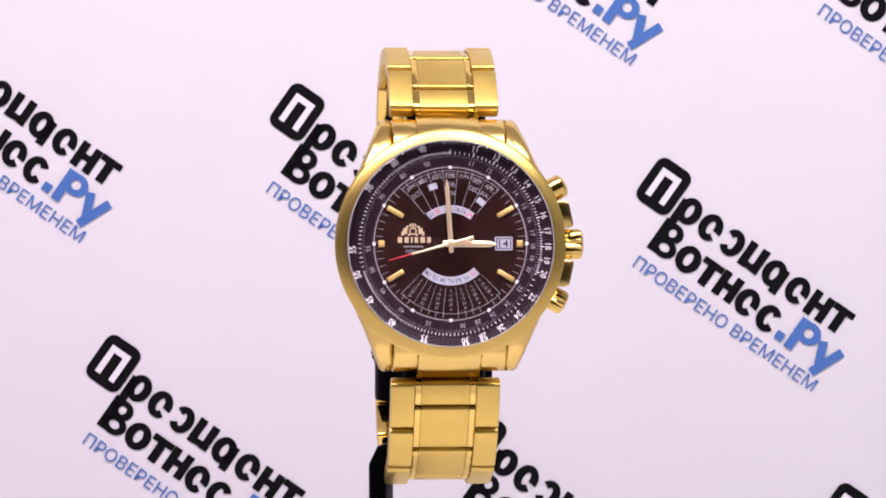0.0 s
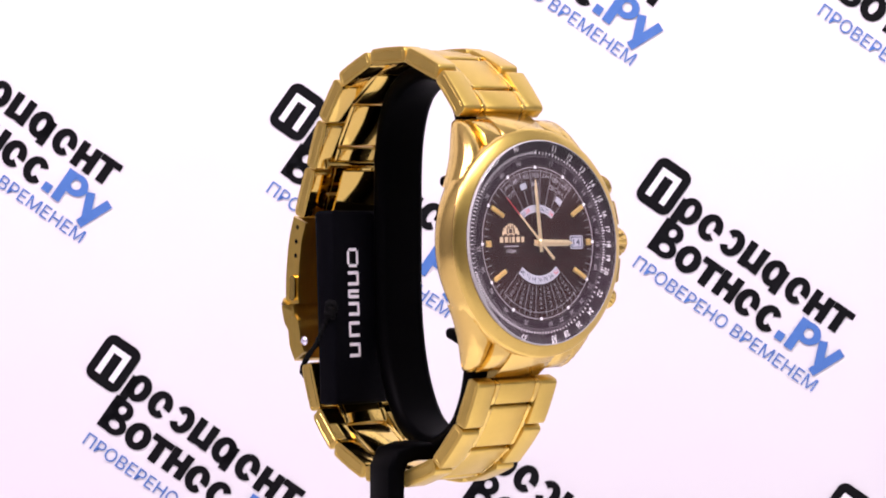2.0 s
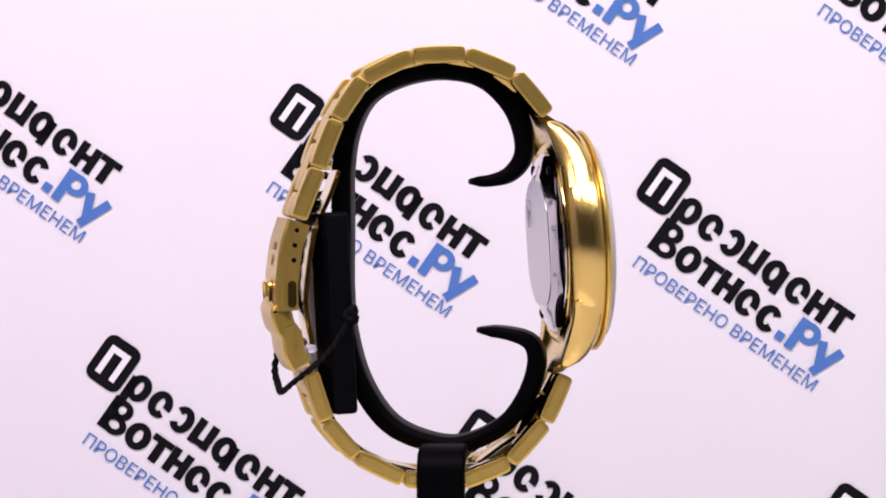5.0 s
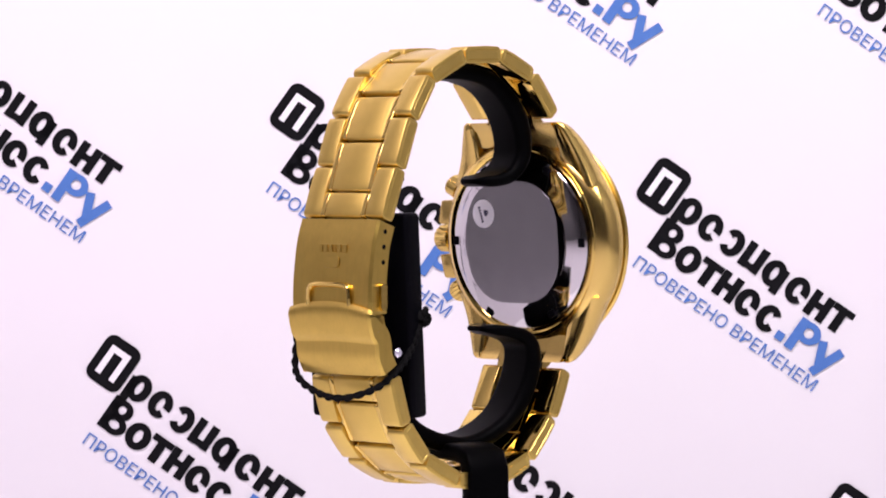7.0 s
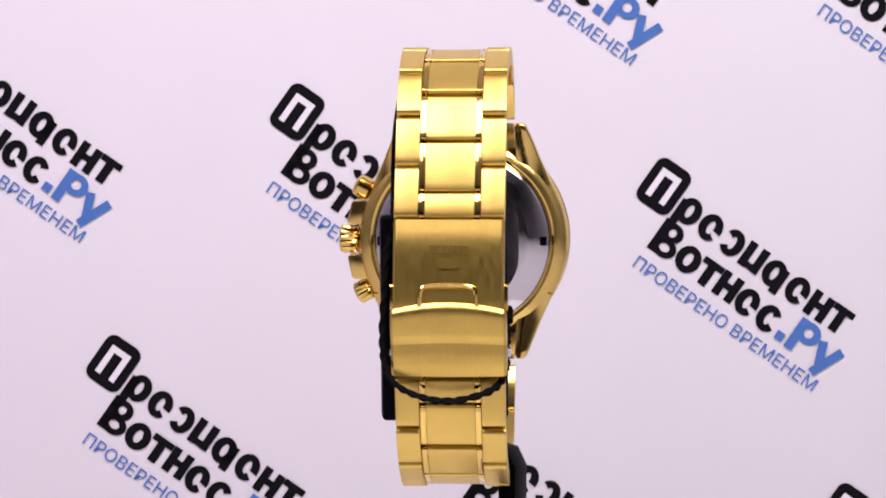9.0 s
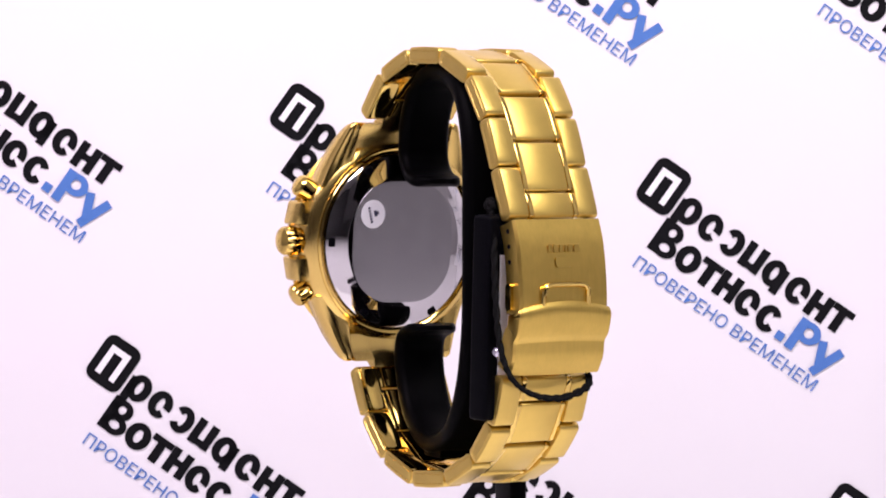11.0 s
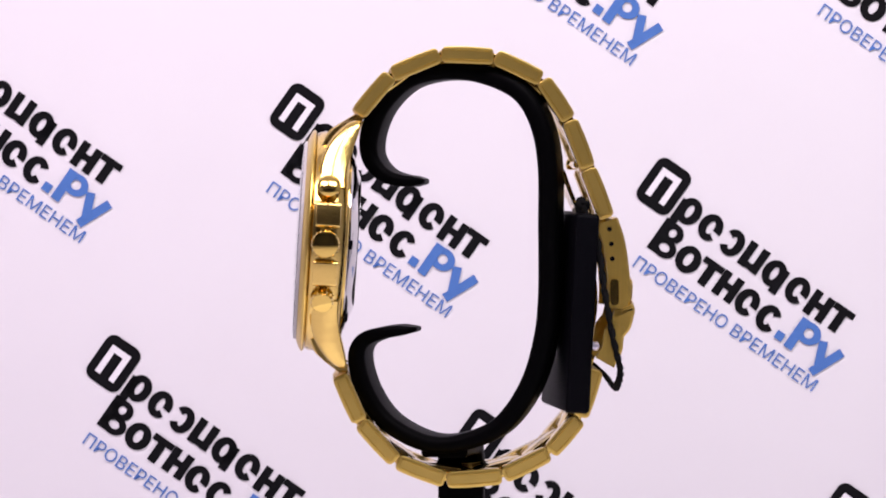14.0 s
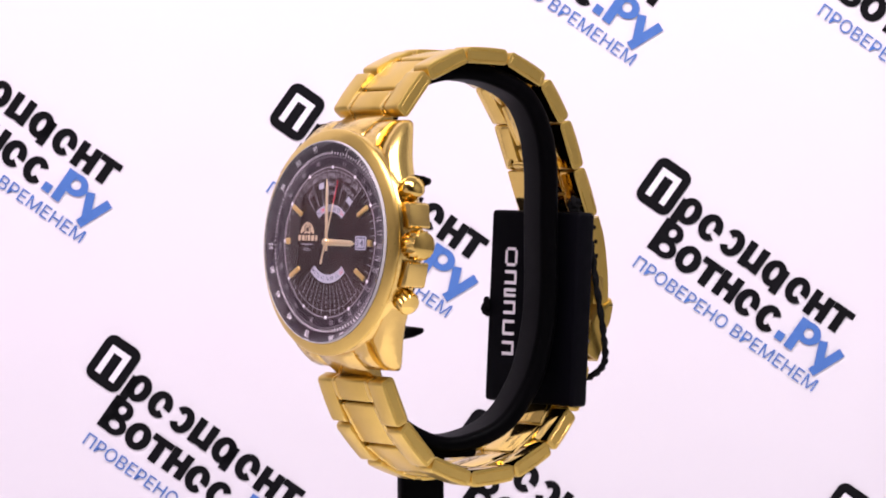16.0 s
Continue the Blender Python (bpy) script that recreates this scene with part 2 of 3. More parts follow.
def wordmark_meshes():
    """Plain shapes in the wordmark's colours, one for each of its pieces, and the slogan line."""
    black, blue, slogan, white = bmesh.new(), bmesh.new(), bmesh.new(), bmesh.new()
    bm = black
    bm.faces.new([bm.verts.new((31 + x, -39 + y, 0)) for x, y in rounded(71, 90, 17)])
    # pale arch in the badge
    bar_mark(white, 31, -17, 40, 11, 0.6)
    bar_mark(white, 16.5, -45.3, 11, 45.4, 0.6)
    bar_mark(white, 45.5, -45.3, 11, 45.4, 0.6)

    def ring(x, y, w=43, h=50, gap=0.0, turn=0.0):
        ring_mark(bm, x, y, w, h, 15.5, gap, turn)

    def pair(x, y, h=48, tie=0.0):
        bar_mark(bm, x - 13, y, 15, h), bar_mark(bm, x + 13, y, 15, h)
        bar_mark(bm, x, y + tie * h / 2, 14, 12)

    def capped(x, y, h=48):
        bar_mark(bm, x, y - 5, 16, h - 10), bar_mark(bm, x, y + h / 2 - 6, 42, 12)

    # upper line of plain rings, tied bars and capped bars
    ring(94, -49), bar_mark(bm, 79, -60, 15.5, 50)
    ring(141, -51, gap=0.55, turn=-0.45)
    ring(188, -51, 42, gap=1.2, turn=3.14)
    pair(234, -51, tie=-0.7)
    ring(280, -53), bar_mark(bm, 295, -60, 15.5, 48)
    ring(331, -54, gap=0.55, turn=-0.45)
    pair(378, -55)
    capped(420, -54)
    # lower line
    bar_mark(bm, 76, -112, 17, 64), ring_mark(bm, 92, -98, 40, 36, 13), ring_mark(bm, 94, -127, 46, 36, 13)
    ring(141, -120, 46), capped(184, -120), pair(226, -119, tie=0.0)
    ring(270, -122, gap=0.55, turn=-0.45)
    ring(317, -124, gap=1.2)
    bm = blue
    bar_mark(bm, 351, -138, 16, 16)
    bar_mark(bm, 374, -117, 17, 62, 0.8)
    ring_mark(bm, 391, -105, 46, 40, 14)
    for k, tall in ((0, 66), (1, 50)):
        m = Matrix.Translation((438 + 8 * (1 - 2 * k), -124 - 5 * (1 - k), 0.8 * k)) @ Matrix.Rotation(radians(-23 if k == 0 else 23), 4, "Z")
        bmesh.ops.create_grid(bm, x_segments=1, y_segments=1, size=0.5, matrix=m @ Matrix.Diagonal((16, tall, 1, 1)))
    lettering(slogan, "ПРОВЕРЕНО ВРЕМЕНЕМ", 24, Matrix.Translation((260, -175, 0)), width=388)
    return (scaled_mesh(black, "wordmark", ink_black), scaled_mesh(blue, "wordmark_ending", ink_blue),
            scaled_mesh(slogan, "slogan", ink_blue), scaled_mesh(white, "badge_arch", vinyl_white))


def printed_pattern():
    black, blue, slogan, white = wordmark_meshes()
    x0, y0 = 1171.4, 280.4
    for i in range(-5, 6):
        for j in range(-5, 4):
            px, py = x0 + 648 * i - 326 * j, y0 + 131.5 * i + 445 * j
            x = EYE[0] * 1000 + (px - 784) * PRINT
            z = -EYE[2] * 1000 * BACK_M / 0.6451 + (441 - py) * PRINT
            if abs(x + 30) > 480 or not -85 < z < 480:
                continue
            face = Matrix.Translation((x, -3.3, z - 200)) @ Matrix.Rotation(radians(90), 4, "X") @ Matrix.Rotation(radians(-35), 4, "Z")
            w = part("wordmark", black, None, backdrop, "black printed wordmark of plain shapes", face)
            up = Matrix.Translation((0, 0, 0.1))
            part("badge_arch", white, None, w, "white arch on the badge", up)
            part("wordmark_ending", blue, None, w, "blue end of the wordmark", up)
            part("slogan", slogan, None, w, "thin blue slogan line", up)


printed_pattern()


# ---------------------------------------------------------------- turntable
def build_turntable():
    bm = bmesh.new()
    z = FLOOR_M * 1000
    lathe(bm, [(0, z), (74, z), (75, z + 1), (75, z + 9), (74, z + 10), (0, z + 10)], 96)
    return tagged(part("turntable", bm, disc_white, None, "white round turntable plate on the box floor"), category="turntable")


turntable = build_turntable()
PLATE = FLOOR_M * 1000 + 10


# ---------------------------------------------------------------- the display stand
STAND = Matrix.Translation((-0.8, 0, 0)) @ Matrix.Rotation(radians(-14.3), 4, "Z")


def build_stand():
    stand = empty("watch_stand", "black plastic C-shaped watch display stand on an offset post", "watch stand")
    # control points (depth, height, thickness) of the open ring, from the upper hook round the back to the lower hook
    ctrl = [(-4.3, 13.9, 2.0), (-9.0, 14.1, 2.5), (-13.0, 15.6, 3.2), (-15.6, 19.5, 3.7), (-15.2, 25, 4.1), (-12.4, 30.4, 4.0), (-6.8, 34.9, 3.5), (1.3, 36.5, 3.5), (9.4, 35.4, 3.9),
            (16.2, 31.8, 3.9), (20.0, 25.4, 4.0), (21.6, 17, 4.1), (21.7, 5, 4.1), (21.7, -9, 4.1), (20.7, -18.5, 4.1), (17.7, -28, 4.1), (11.8, -36, 3.9), (3.6, -39.6, 3.6), (-3.6, -39.8, 3.6),
            (-11.5, -36, 3.7), (-16.2, -30, 3.8), (-18.3, -23.2, 3.7), (-17.0, -19.0, 3.2), (-12.4, -17.2, 2.5), (-6.0, -16.5, 2.0)]
    path = smooth_path(ctrl, 6)
    x0, x1 = -5.1, 5.7
    sections = []
    for i, (y, z, t) in enumerate(path):
        a, b = path[max(0, i - 1)], path[min(len(path) - 1, i + 1)]
        d = Vector((0, b[0] - a[0], b[1] - a[1])).normalized()
        nrm = Vector((0, -d.z, d.y))
        end = min(i, len(path) - 1 - i)
        k = 1.0 if end > 5 else (0.45, 0.68, 0.82, 0.92, 0.97, 0.99)[end]
        ring = []
        for px, py in rounded((x1 - x0) * k, t * (k if end < 3 else 1), min(t * 0.47 * k, 1.9), 6):
            ring.append(Vector(((x0 + x1) / 2 + px, y, z)) + nrm * py)
        sections.append(ring)
    bm = bmesh.new()
    loft(bm, sections)
    part("ring", bm, plastic, stand, "", STAND, smooth=60)
    bm = bmesh.new()
    # arm and post in one bent bar
    bar = [(4.2, -41.0, 3.4), (-4, -41.1, 3.4), (-9.2, -41.2, 3.5), (-11.9, -42.0, 3.9), (-13.1, -44.6, 3.9), (-13.2, -49, 3.6), (-13.2, -75, 3.6), (-13.2, PLATE, 3.6)]
    rings = []
    for i, (x, z, t) in enumerate(bar):
        a, b = bar[max(0, i - 1)], bar[min(len(bar) - 1, i + 1)]
        d = Vector((b[0] - a[0], 0, b[1] - a[1])).normalized()
        nrm = Vector((-d.z, 0, d.x))
        rings.append([Vector((x, 0.25 + px, z)) + nrm * py for px, py in rounded(9.7, t, 0.9, 3)])
    loft(bm, rings)
    part("post", bm, plastic, stand, "", STAND, smooth=50)
    return stand


# ---------------------------------------------------------------- the wrist watch
CASE = Matrix.Translation((-1.84, -28.08, 1.72)) @ Matrix.Rotation(radians(86.4), 4, "X")
SCALE = [11, 12, 13, 14, 15, 16, 17, 18, 19, 20, 22, 24, 26, 28, 30, 35, 40, 45, 50, 55, 70, 80, 90]


def on_dial(angle, r, z, spin=None):
    """A spot on the dial, turned so that up points outwards, or by spin degrees."""
    a = radians(angle)
    return Matrix.Translation((r * math.sin(a), r * math.cos(a), z)) @ Matrix.Rotation(-a if spin is None else radians(spin), 4, "Z")


def build_case(watch):
    bm = bmesh.new()
    # the middle, then four lugs and two crown guards
    lathe(bm, [(18.6, -6.6), (20.0, -7.0), (21.2, -6.5), (22.1, -5.4), (22.5, -4.6), (22.6, -2.8), (22.5, -0.8), (22.1, 0.0), (20.75, 0.1), (20.75, -0.7), (18.6, -1.2)], 128, closed=True)
    for sx in (-1, 1):
        for sy in (-1, 1):
            lug = []
            for v, u0, u1, w0, w1 in ((11.5, 12.9, 19.2, -6.3, -0.7), (13.5, 12.0, 18.3, -6.3, -0.6), (15.5, 11.4, 17.4, -6.5, -0.7), (17.5, 11.2, 16.5, -6.9, -1.2), (19.5, 11.2, 15.7, -7.4, -1.9),
                                      (21.5, 11.2, 14.9, -8.0, -3.1), (23.2, 11.2, 14.2, -8.5, -4.5), (24.4, 11.2, 13.7, -8.8, -5.9), (25.0, 11.5, 13.1, -8.6, -7.1)):
                b = 0.45
                lug.append([(sx * x, sy * v, w) for x, w in ((u0 + b, w0), (u1 - b, w0), (u1, w0 + b), (u1, w1 - 2 * b), (u1 - 1.6 * b, w1), (u0 + b, w1), (u0, w1 - b), (u0, w0 + b))])
            lug_bm = bmesh.new()
            loft(lug_bm, lug)
            part("lug", lug_bm, gold_case, watch, "", CASE, smooth=50)
    for sy in (-1, 1):
        outline = [(18, sy * 3.3), (24.2, sy * 3.3), (24.6, sy * 3.7), (23.7, sy * 8.0), (23.2, sy * 8.4), (18, sy * 8.4)]
        guard = bmesh.new()
        prism(guard, outline, -5.6, -0.7)
        bmesh.ops.bevel(guard, geom=list(guard.edges), offset=0.25, segments=2, profile=0.5, affect="EDGES")
        part("crown_guard", guard, gold_case, watch, "", CASE)
    case = part("case", bm, gold_case, watch, "polished gold case band", CASE)
    bm = bmesh.new()
    lathe(bm, [(20.64, 0.15), (22.4, 0.15), (22.75, 0.4), (22.78, 0.65), (22.6, 0.9), (22.25, 1.12), (21.8, 1.34), (21.3, 1.55), (20.85, 1.74), (20.5, 1.85), (20.36, 1.75), (20.34, 1.2), (20.64, 0.9)], 128, closed=True)
    part("bezel", bm, gold_bezel, watch, "stepped satin gold bezel", CASE)
    bm = bmesh.new()
    dome = [(r, 3.2 - 0.6 * (r / 19.8) ** 2) for r in [19.8 * k / 14 for k in range(15)]]
    under = [(r, 1.55 - 0.35 * (r / 19.8) ** 2) for r in [19.8 * k / 14 for k in range(14, -1, -1)]]
    lathe(bm, dome + [(20.05, 2.48), (20.25, 2.3), (20.3, 2.0), (20.3, 1.15)] + under, 128)
    glass = part("crystal", bm, crystal_glass, watch, "slightly domed clear crystal", CASE, smooth=50)
    glass.visible_shadow = False
    # thin opaque pale ring round the crystal's rim
    bm = bmesh.new()
    lathe(bm, [(20.31, 1.85), (20.38, 1.85), (20.36, 2.3), (20.2, 2.48), (20.16, 2.44)], 128, closed=True)
    part("crystal_edge", bm, edge_pale, watch, "thin pale ring at the edge of the crystal", CASE)
    # case back
    bm = bmesh.new()
    lathe(bm, [(18.55, -6.4), (18.4, -7.5), (17.9, -7.9), (15.6, -8.6), (14.2, -9.2), (13.6, -9.4), (0, -9.45)], 128)
    back = part("case_back", bm, steel, watch, "mirror-polished steel screw-down case back", CASE)
    bm = bmesh.new()
    lathe(bm, [(18.6, -6.8), (19.0, -7.1), (19.6, -7.4), (20.0, -7.2), (20.1, -6.8)], 128)
    part("back_rim", bm, gold_polished, watch, "", CASE)
    # solid black blocks paint the shade of six wrench recesses
    for k in range(6):
        bm = bmesh.new()
        block(bm, 1.9, 1.5, 0.9, bevel=0.15, seg=1)
        part("wrench_notch_shade", bm, card_black, back, "black block as the shade in a case-wrench notch", on_dial(30 + 60 * k, 17.2, -7.95))
    bm = bmesh.new()
    prism(bm, [(x + 0.4, y) for x, y in rounded(25.0, 25.6, 9.6, 8)], -9.53, -9.47)
    part("protective_film", bm, steel_film, back, "greyish protective film on the case back")
    bm = bmesh.new()
    lathe(bm, [(0, -9.57), (3.0, -9.57), (3.0, -9.53)], 48)
    st = part("sticker", bm, sticker_white, back, "small round white sticker", Matrix.Translation((8.1, 5.9, 0)))
    bm = bmesh.new()
    for k in range(6):
        block(bm, 0.42, 0.62, 0.03, (-1.5 + 0.6 * k, -0.7, -9.59))
    block(bm, 1.3, 0.7, 0.03, (0, 0.6, -9.59))
    block(bm, 0.8, 0.4, 0.03, (0, 1.2, -9.59))
    part("sticker_print", bm, print_dark, st, "", Matrix.Rotation(radians(75), 4, "Z"))
    # crown and pushers
    def crown_at(angle, r, radius, length, teeth, name, label, stem=1.3):
        bm = bmesh.new()
        prof = [(0, 0), (stem, 0), (stem, 1.2), (radius * 0.8, 1.2), (radius, 1.5), (radius, length - 0.6), (radius * 0.86, length - 0.15), (radius * 0.55, length + 0.15), (0, length + 0.3)]
        lathe(bm, prof, 36)
        if teeth:
            for v in bm.verts:
                rr = math.hypot(v.co.x, v.co.y)
                if rr > radius * 0.95:
                    k = round(math.atan2(v.co.y, v.co.x) / 6.2831853 * 36)
                    if k % 2:
                        v.co.x *= 0.88
                        v.co.y *= 0.88
        a = radians(angle)
        m = CASE @ Matrix.Translation((r * math.sin(a), r * math.cos(a), -2.9)) @ Matrix.Rotation(-a, 4, "Z") @ Matrix.Rotation(radians(-90), 4, "X")
        part(name, bm, gold_polished, watch, label, m)
    crown_at(90, 21.4, 3.0, 5.0, True, "crown", "fluted gold winding crown")
    crown_at(62.5, 21.2, 2.35, 4.6, False, "pusher", "round gold push button")
    crown_at(117.5, 21.2, 2.35, 4.6, True, "pusher", "fluted gold setting crown")
    build_dial(watch)
    build_end_links(watch)


def build_dial(watch):
    bm = bmesh.new()
    lathe(bm, [(0, 0), (15.4, 0), (15.4, -0.8), (0, -0.8)], 96)
    dial = part("dial", bm, dial_brown, watch, "dark brown sunburst dial with printed calendar fans", CASE)
    bm = bmesh.new()
    lathe(bm, [(15.42, -0.4), (15.42, 0.12), (17.0, 0.25), (20.6, 0.75), (20.6, -0.4)], 128, closed=True)
    part("scale_ring", bm, dial_ring, watch, "dark slide-rule scale ring", CASE)
    z = 0.03
    # scales
    bm = bmesh.new()
    for n in SCALE:
        a = 360 * math.log10(n / 10)
        lettering(bm, str(n), 1.08, on_dial(a, 19.15, 0.62) @ Matrix.Rotation(radians(8), 4, "X"))
    n = 10.0
    while n < 99.9:
        a = 360 * math.log10(n / 10)
        big = abs(n - round(n)) < 0.01 and (n < 30 or round(n) % 5 == 0)
        dash(bm, a, 17.6, 18.45 if big else 18.1, 0.2 if big else 0.13, 0.36, 0.46)
        n += 0.2 if n < 20 else (0.5 if n < 50 else 1.0)
    part("outer_scale", bm, print_white, watch, "white outer slide-rule numerals and ticks", CASE)
    bm = bmesh.new()
    for n in SCALE:
        a = 360 * math.log10(n / 10)
        lettering(bm, str(n), 0.9, on_dial(a, 16.25, 0.26))
    for k in range(200):
        dash(bm, k * 1.8, 17.0, 17.35 if k % 5 else 17.5, 0.08, 0.22, 0.34)
    sector(bm, 14.93, 15.13, 0, 360, 0.0, z, 120)
    for k in range(60):
        if k % 5:
            dash(bm, k * 6, 13.4 if k % 15 else 14, 14.7, 0.1, 0, z)
    # calendar fans
    for a0, a1, r0, r1, cols, base in ((-41, 41, 7.7, 14.4, 7, 0), (-45, 45, 8.5, 13.8, 7, 180)):
        sector(bm, r1 - 0.1, r1, base + a0, base + a1, 0, z, 30)
        for k in range(cols + 1):
            dash(bm, base + a0 + (a1 - a0) * k / cols, r0, r1, 0.09, 0, z)
    rows = (("JAN", "MAY", "AUG", "FEB", "JUN", "SEP", "APR"), ("OCT", "", "", "MAR", "", "DEC", "JUL"), ("", "", "", "NOV", "", "", ""))
    for r, row in enumerate(rows):
        for k, word in enumerate(row):
            if word:
                lettering(bm, word, 0.95, on_dial(-41 + 82 * (k + 0.5) / 7, 13.4 - 1.75 * r, z), width=1.9)
    for k in range(7):
        for r in range(5):
            day = k + 1 + 7 * r
            a = 180 + 45 - 90 * (k + 0.5) / 7
            where = on_dial(a, 9.2 + 0.93 * r, z, 180 - a)
            if day <= 31:
                lettering(bm, str(day), 0.55, where)
            elif r == 4:
                block(bm, 0.3, 0.3, 0.03, where.translation)
    part("dial_print", bm, print_grey, dial, "fine grey printed numerals and lines")
    bm = bmesh.new()
    for k in range(12):
        dash(bm, k * 30, 14.73, 15.33, 0.6, 0, z + 0.03)
    part("minute_squares", bm, print_white, dial, "white minute squares")
    # calendar windows
    bm = bmesh.new()
    sector(bm, 6.1, 7.6, -39, 39, 0, z, 30)
    part("year_window", bm, wheel_white, dial, "curved white year window")
    bm = bmesh.new()
    for k, word in enumerate(("23", "28", "", "", "26", "25", "24")):
        if word and k not in (1, 6):
            lettering(bm, word, 0.85, on_dial(-39 + 78 * (k + 0.5) / 7, 6.85, z + 0.01))
    part("year_print", bm, print_dark, dial)
    bm = bmesh.new()
    lettering(bm, "28", 0.85, on_dial(-39 + 78 * 1.5 / 7, 6.85, z + 0.01))
    lettering(bm, "24", 0.85, on_dial(-39 + 78 * 6.5 / 7, 6.85, z + 0.01))
    lettering(bm, "SU", 0.85, on_dial(180 - 44 + 88 * 0.5 / 7, 7.35, z + 0.01, 38), width=1.15)
    part("red_print", bm, print_red, dial)
    bm = bmesh.new()
    sector(bm, 6.5, 8.2, 136, 224, 0, z, 30)
    part("day_window", bm, wheel_white, dial, "curved white weekday window")
    bm = bmesh.new()
    for k, word in enumerate(("MO", "TU", "WE", "TH", "FR", "SA")):
        a = 180 + 44 - 88 * (k + 0.5) / 7
        lettering(bm, word, 0.85, on_dial(a, 7.35, z + 0.01, 180 - a), width=1.15)
    part("day_print", bm, print_dark, dial)
    for a, r in ((-17, 11.7), (36, 10.2)):
        bm = bmesh.new()
        block(bm, 1.7, 1.2, 0.03, bevel=0)
        part("month_window", bm, wheel_white, dial, "small white month window", on_dial(a, r, z))
    # date
    bm = bmesh.new()
    prism(bm, rounded(3.5, 2.7, 0.3, 3), 0, 0.12)
    prism(bm, rounded(3.1, 2.3, 0.15, 3), 0.1201, 0.125)
    date = part("date_frame", bm, wheel_white, dial, "white framed date window", Matrix.Translation((10.45, 0, 0)))
    bm = bmesh.new()
    sectors = rounded(3.0, 2.2, 0.1, 2)
    inner = rounded(2.6, 1.8, 0.1, 2)
    vo, vi = [bm.verts.new((x, y, 0.14)) for x, y in sectors], [bm.verts.new((x, y, 0.14)) for x, y in inner]
    for k in range(len(vo)):
        j = (k + 1) % len(vo)
        bm.faces.new((vo[k], vo[j], vi[j], vi[k]))
    lettering(bm, "14", 1.4, Matrix.Translation((0, 0, 0.14)), width=1.9)
    part("date_print", bm, print_dark, date, "dark date numerals 14")
    # applied markers
    bm = bmesh.new()
    block(bm, 0.95, 3.6, 0.5, (0, 0, 0.25), bevel=0.18)
    baton = mesh_of(bm, "hour_marker", gold_marker)
    for a in (60, 120, 240, 300):
        part("hour_marker", baton, None, dial, "applied gold baton", on_dial(a, 12.5, 0))
    bm = bmesh.new()
    block(bm, 1.3, 1.2, 0.5, (0, 0, 0.25), bevel=0.15)
    square = mesh_of(bm, "hour_marker", gold_marker)
    for a in (90, 270):
        part("hour_marker", square, None, dial, "applied gold square", on_dial(a, 13.6, 0))
    # emblem and maker's line as plain shapes
    bm = bmesh.new()
    for k in range(6):
        block(bm, (1.0, 0.95, 0.4, 0.8, 1.05, 0.8)[k] * 0.85, 1.1, 0.1, (-9.95 + (0, 1.3, 2.3, 3.2, 4.45, 5.7)[k], 0.75, 0.05), bevel=0.03, seg=1)
    for sx in (-1, 1):
        for x, y, w, h in ((1.5, 2.5, 0.8, 1.2), (2.0, 2.0, 0.5, 0.8), (1.1, 3.3, 0.5, 0.5), (0.75, 1.75, 0.5, 0.35)):
            block(bm, w, h, 0.1, (-7.4 + sx * x, y, 0.05), bevel=0.04, seg=1)
    for x, y, w, h in ((0, 3.0, 1.1, 0.25), (0, 1.9, 1.1, 0.25), (-0.6, 2.45, 0.25, 0.9), (0.6, 2.45, 0.25, 0.9)):
        block(bm, w, h, 0.1, (-7.4 + x, y, 0.05), bevel=0.04, seg=1)
    for k in (-1, 0, 1):
        block(bm, 0.35, 0.75 - 0.15 * abs(k), 0.1, (-7.4 + 0.5 * k, 3.6, 0.05), bevel=0.04, seg=1)
    part("emblem", bm, print_gold, dial, "pale gold emblem and maker's line")
    bm = bmesh.new()
    for k in range(7):
        block(bm, 0.42, 0.3, 0.02, (-9.0 + 0.56 * k, -0.55, 0.02))
    lettering(bm, "100m", 0.75, Matrix.Translation((-7.4, -1.5, z)), width=2.6)
    part("dial_line", bm, print_grey, dial, "small grey printed lines")
    # hands
    def hand(name, length, tail, w0, w1, z, material, angle, label):
        bm = bmesh.new()
        loft(bm, [[(-a, y, z), (a, y, z), (a * 0.35, y, z + 0.16), (-a * 0.35, y, z + 0.16)] for y, a in ((-tail, w0 * 0.8), (0, w0), (length * 0.86, w1), (length, 0.08))])
        return part(name, bm, material, watch, label, CASE @ Matrix.Rotation(-radians(angle), 4, "Z"))
    hand("hour_hand", 9.0, 1.6, 0.7, 0.6, 0.45, gold_hand, 91, "tapered pale gold hour hand")
    hand("minute_hand", 12.6, 1.8, 0.52, 0.42, 0.70, gold_hand, 356.5, "tapered pale gold minute hand")
    bm = bmesh.new()
    lathe(bm, [(0, 1.32), (0.55, 1.25), (0.75, 1.1), (0.75, 0.3), (0, 0.3)], 32)
    part("hand_hub", bm, gold_hand, watch, "", CASE)
    bm = bmesh.new()
    loft(bm, [[(-a, y, 0.98), (a, y, 0.98), (a * 0.4, y, 1.1), (-a * 0.4, y, 1.1)] for y, a in ((-4.6, 0.34), (-1, 0.3), (0, 0.3), (8.0, 0.17))])
    lathe(bm, [(0, 1.3), (0.6, 1.25), (0.6, 0.96), (0, 0.96)], 24)
    sec = part("seconds_hand", bm, gold_hand, watch, "thin gold seconds hand with a red tip", CASE)
    bm = bmesh.new()
    loft(bm, [[(-a, y, 0.98), (a, y, 0.98), (a * 0.4, y, 1.1), (-a * 0.4, y, 1.1)] for y, a in ((8.0, 0.15), (12.8, 0.07))])
    part("seconds_tip", bm, print_red, sec, "red tip")
    return dial


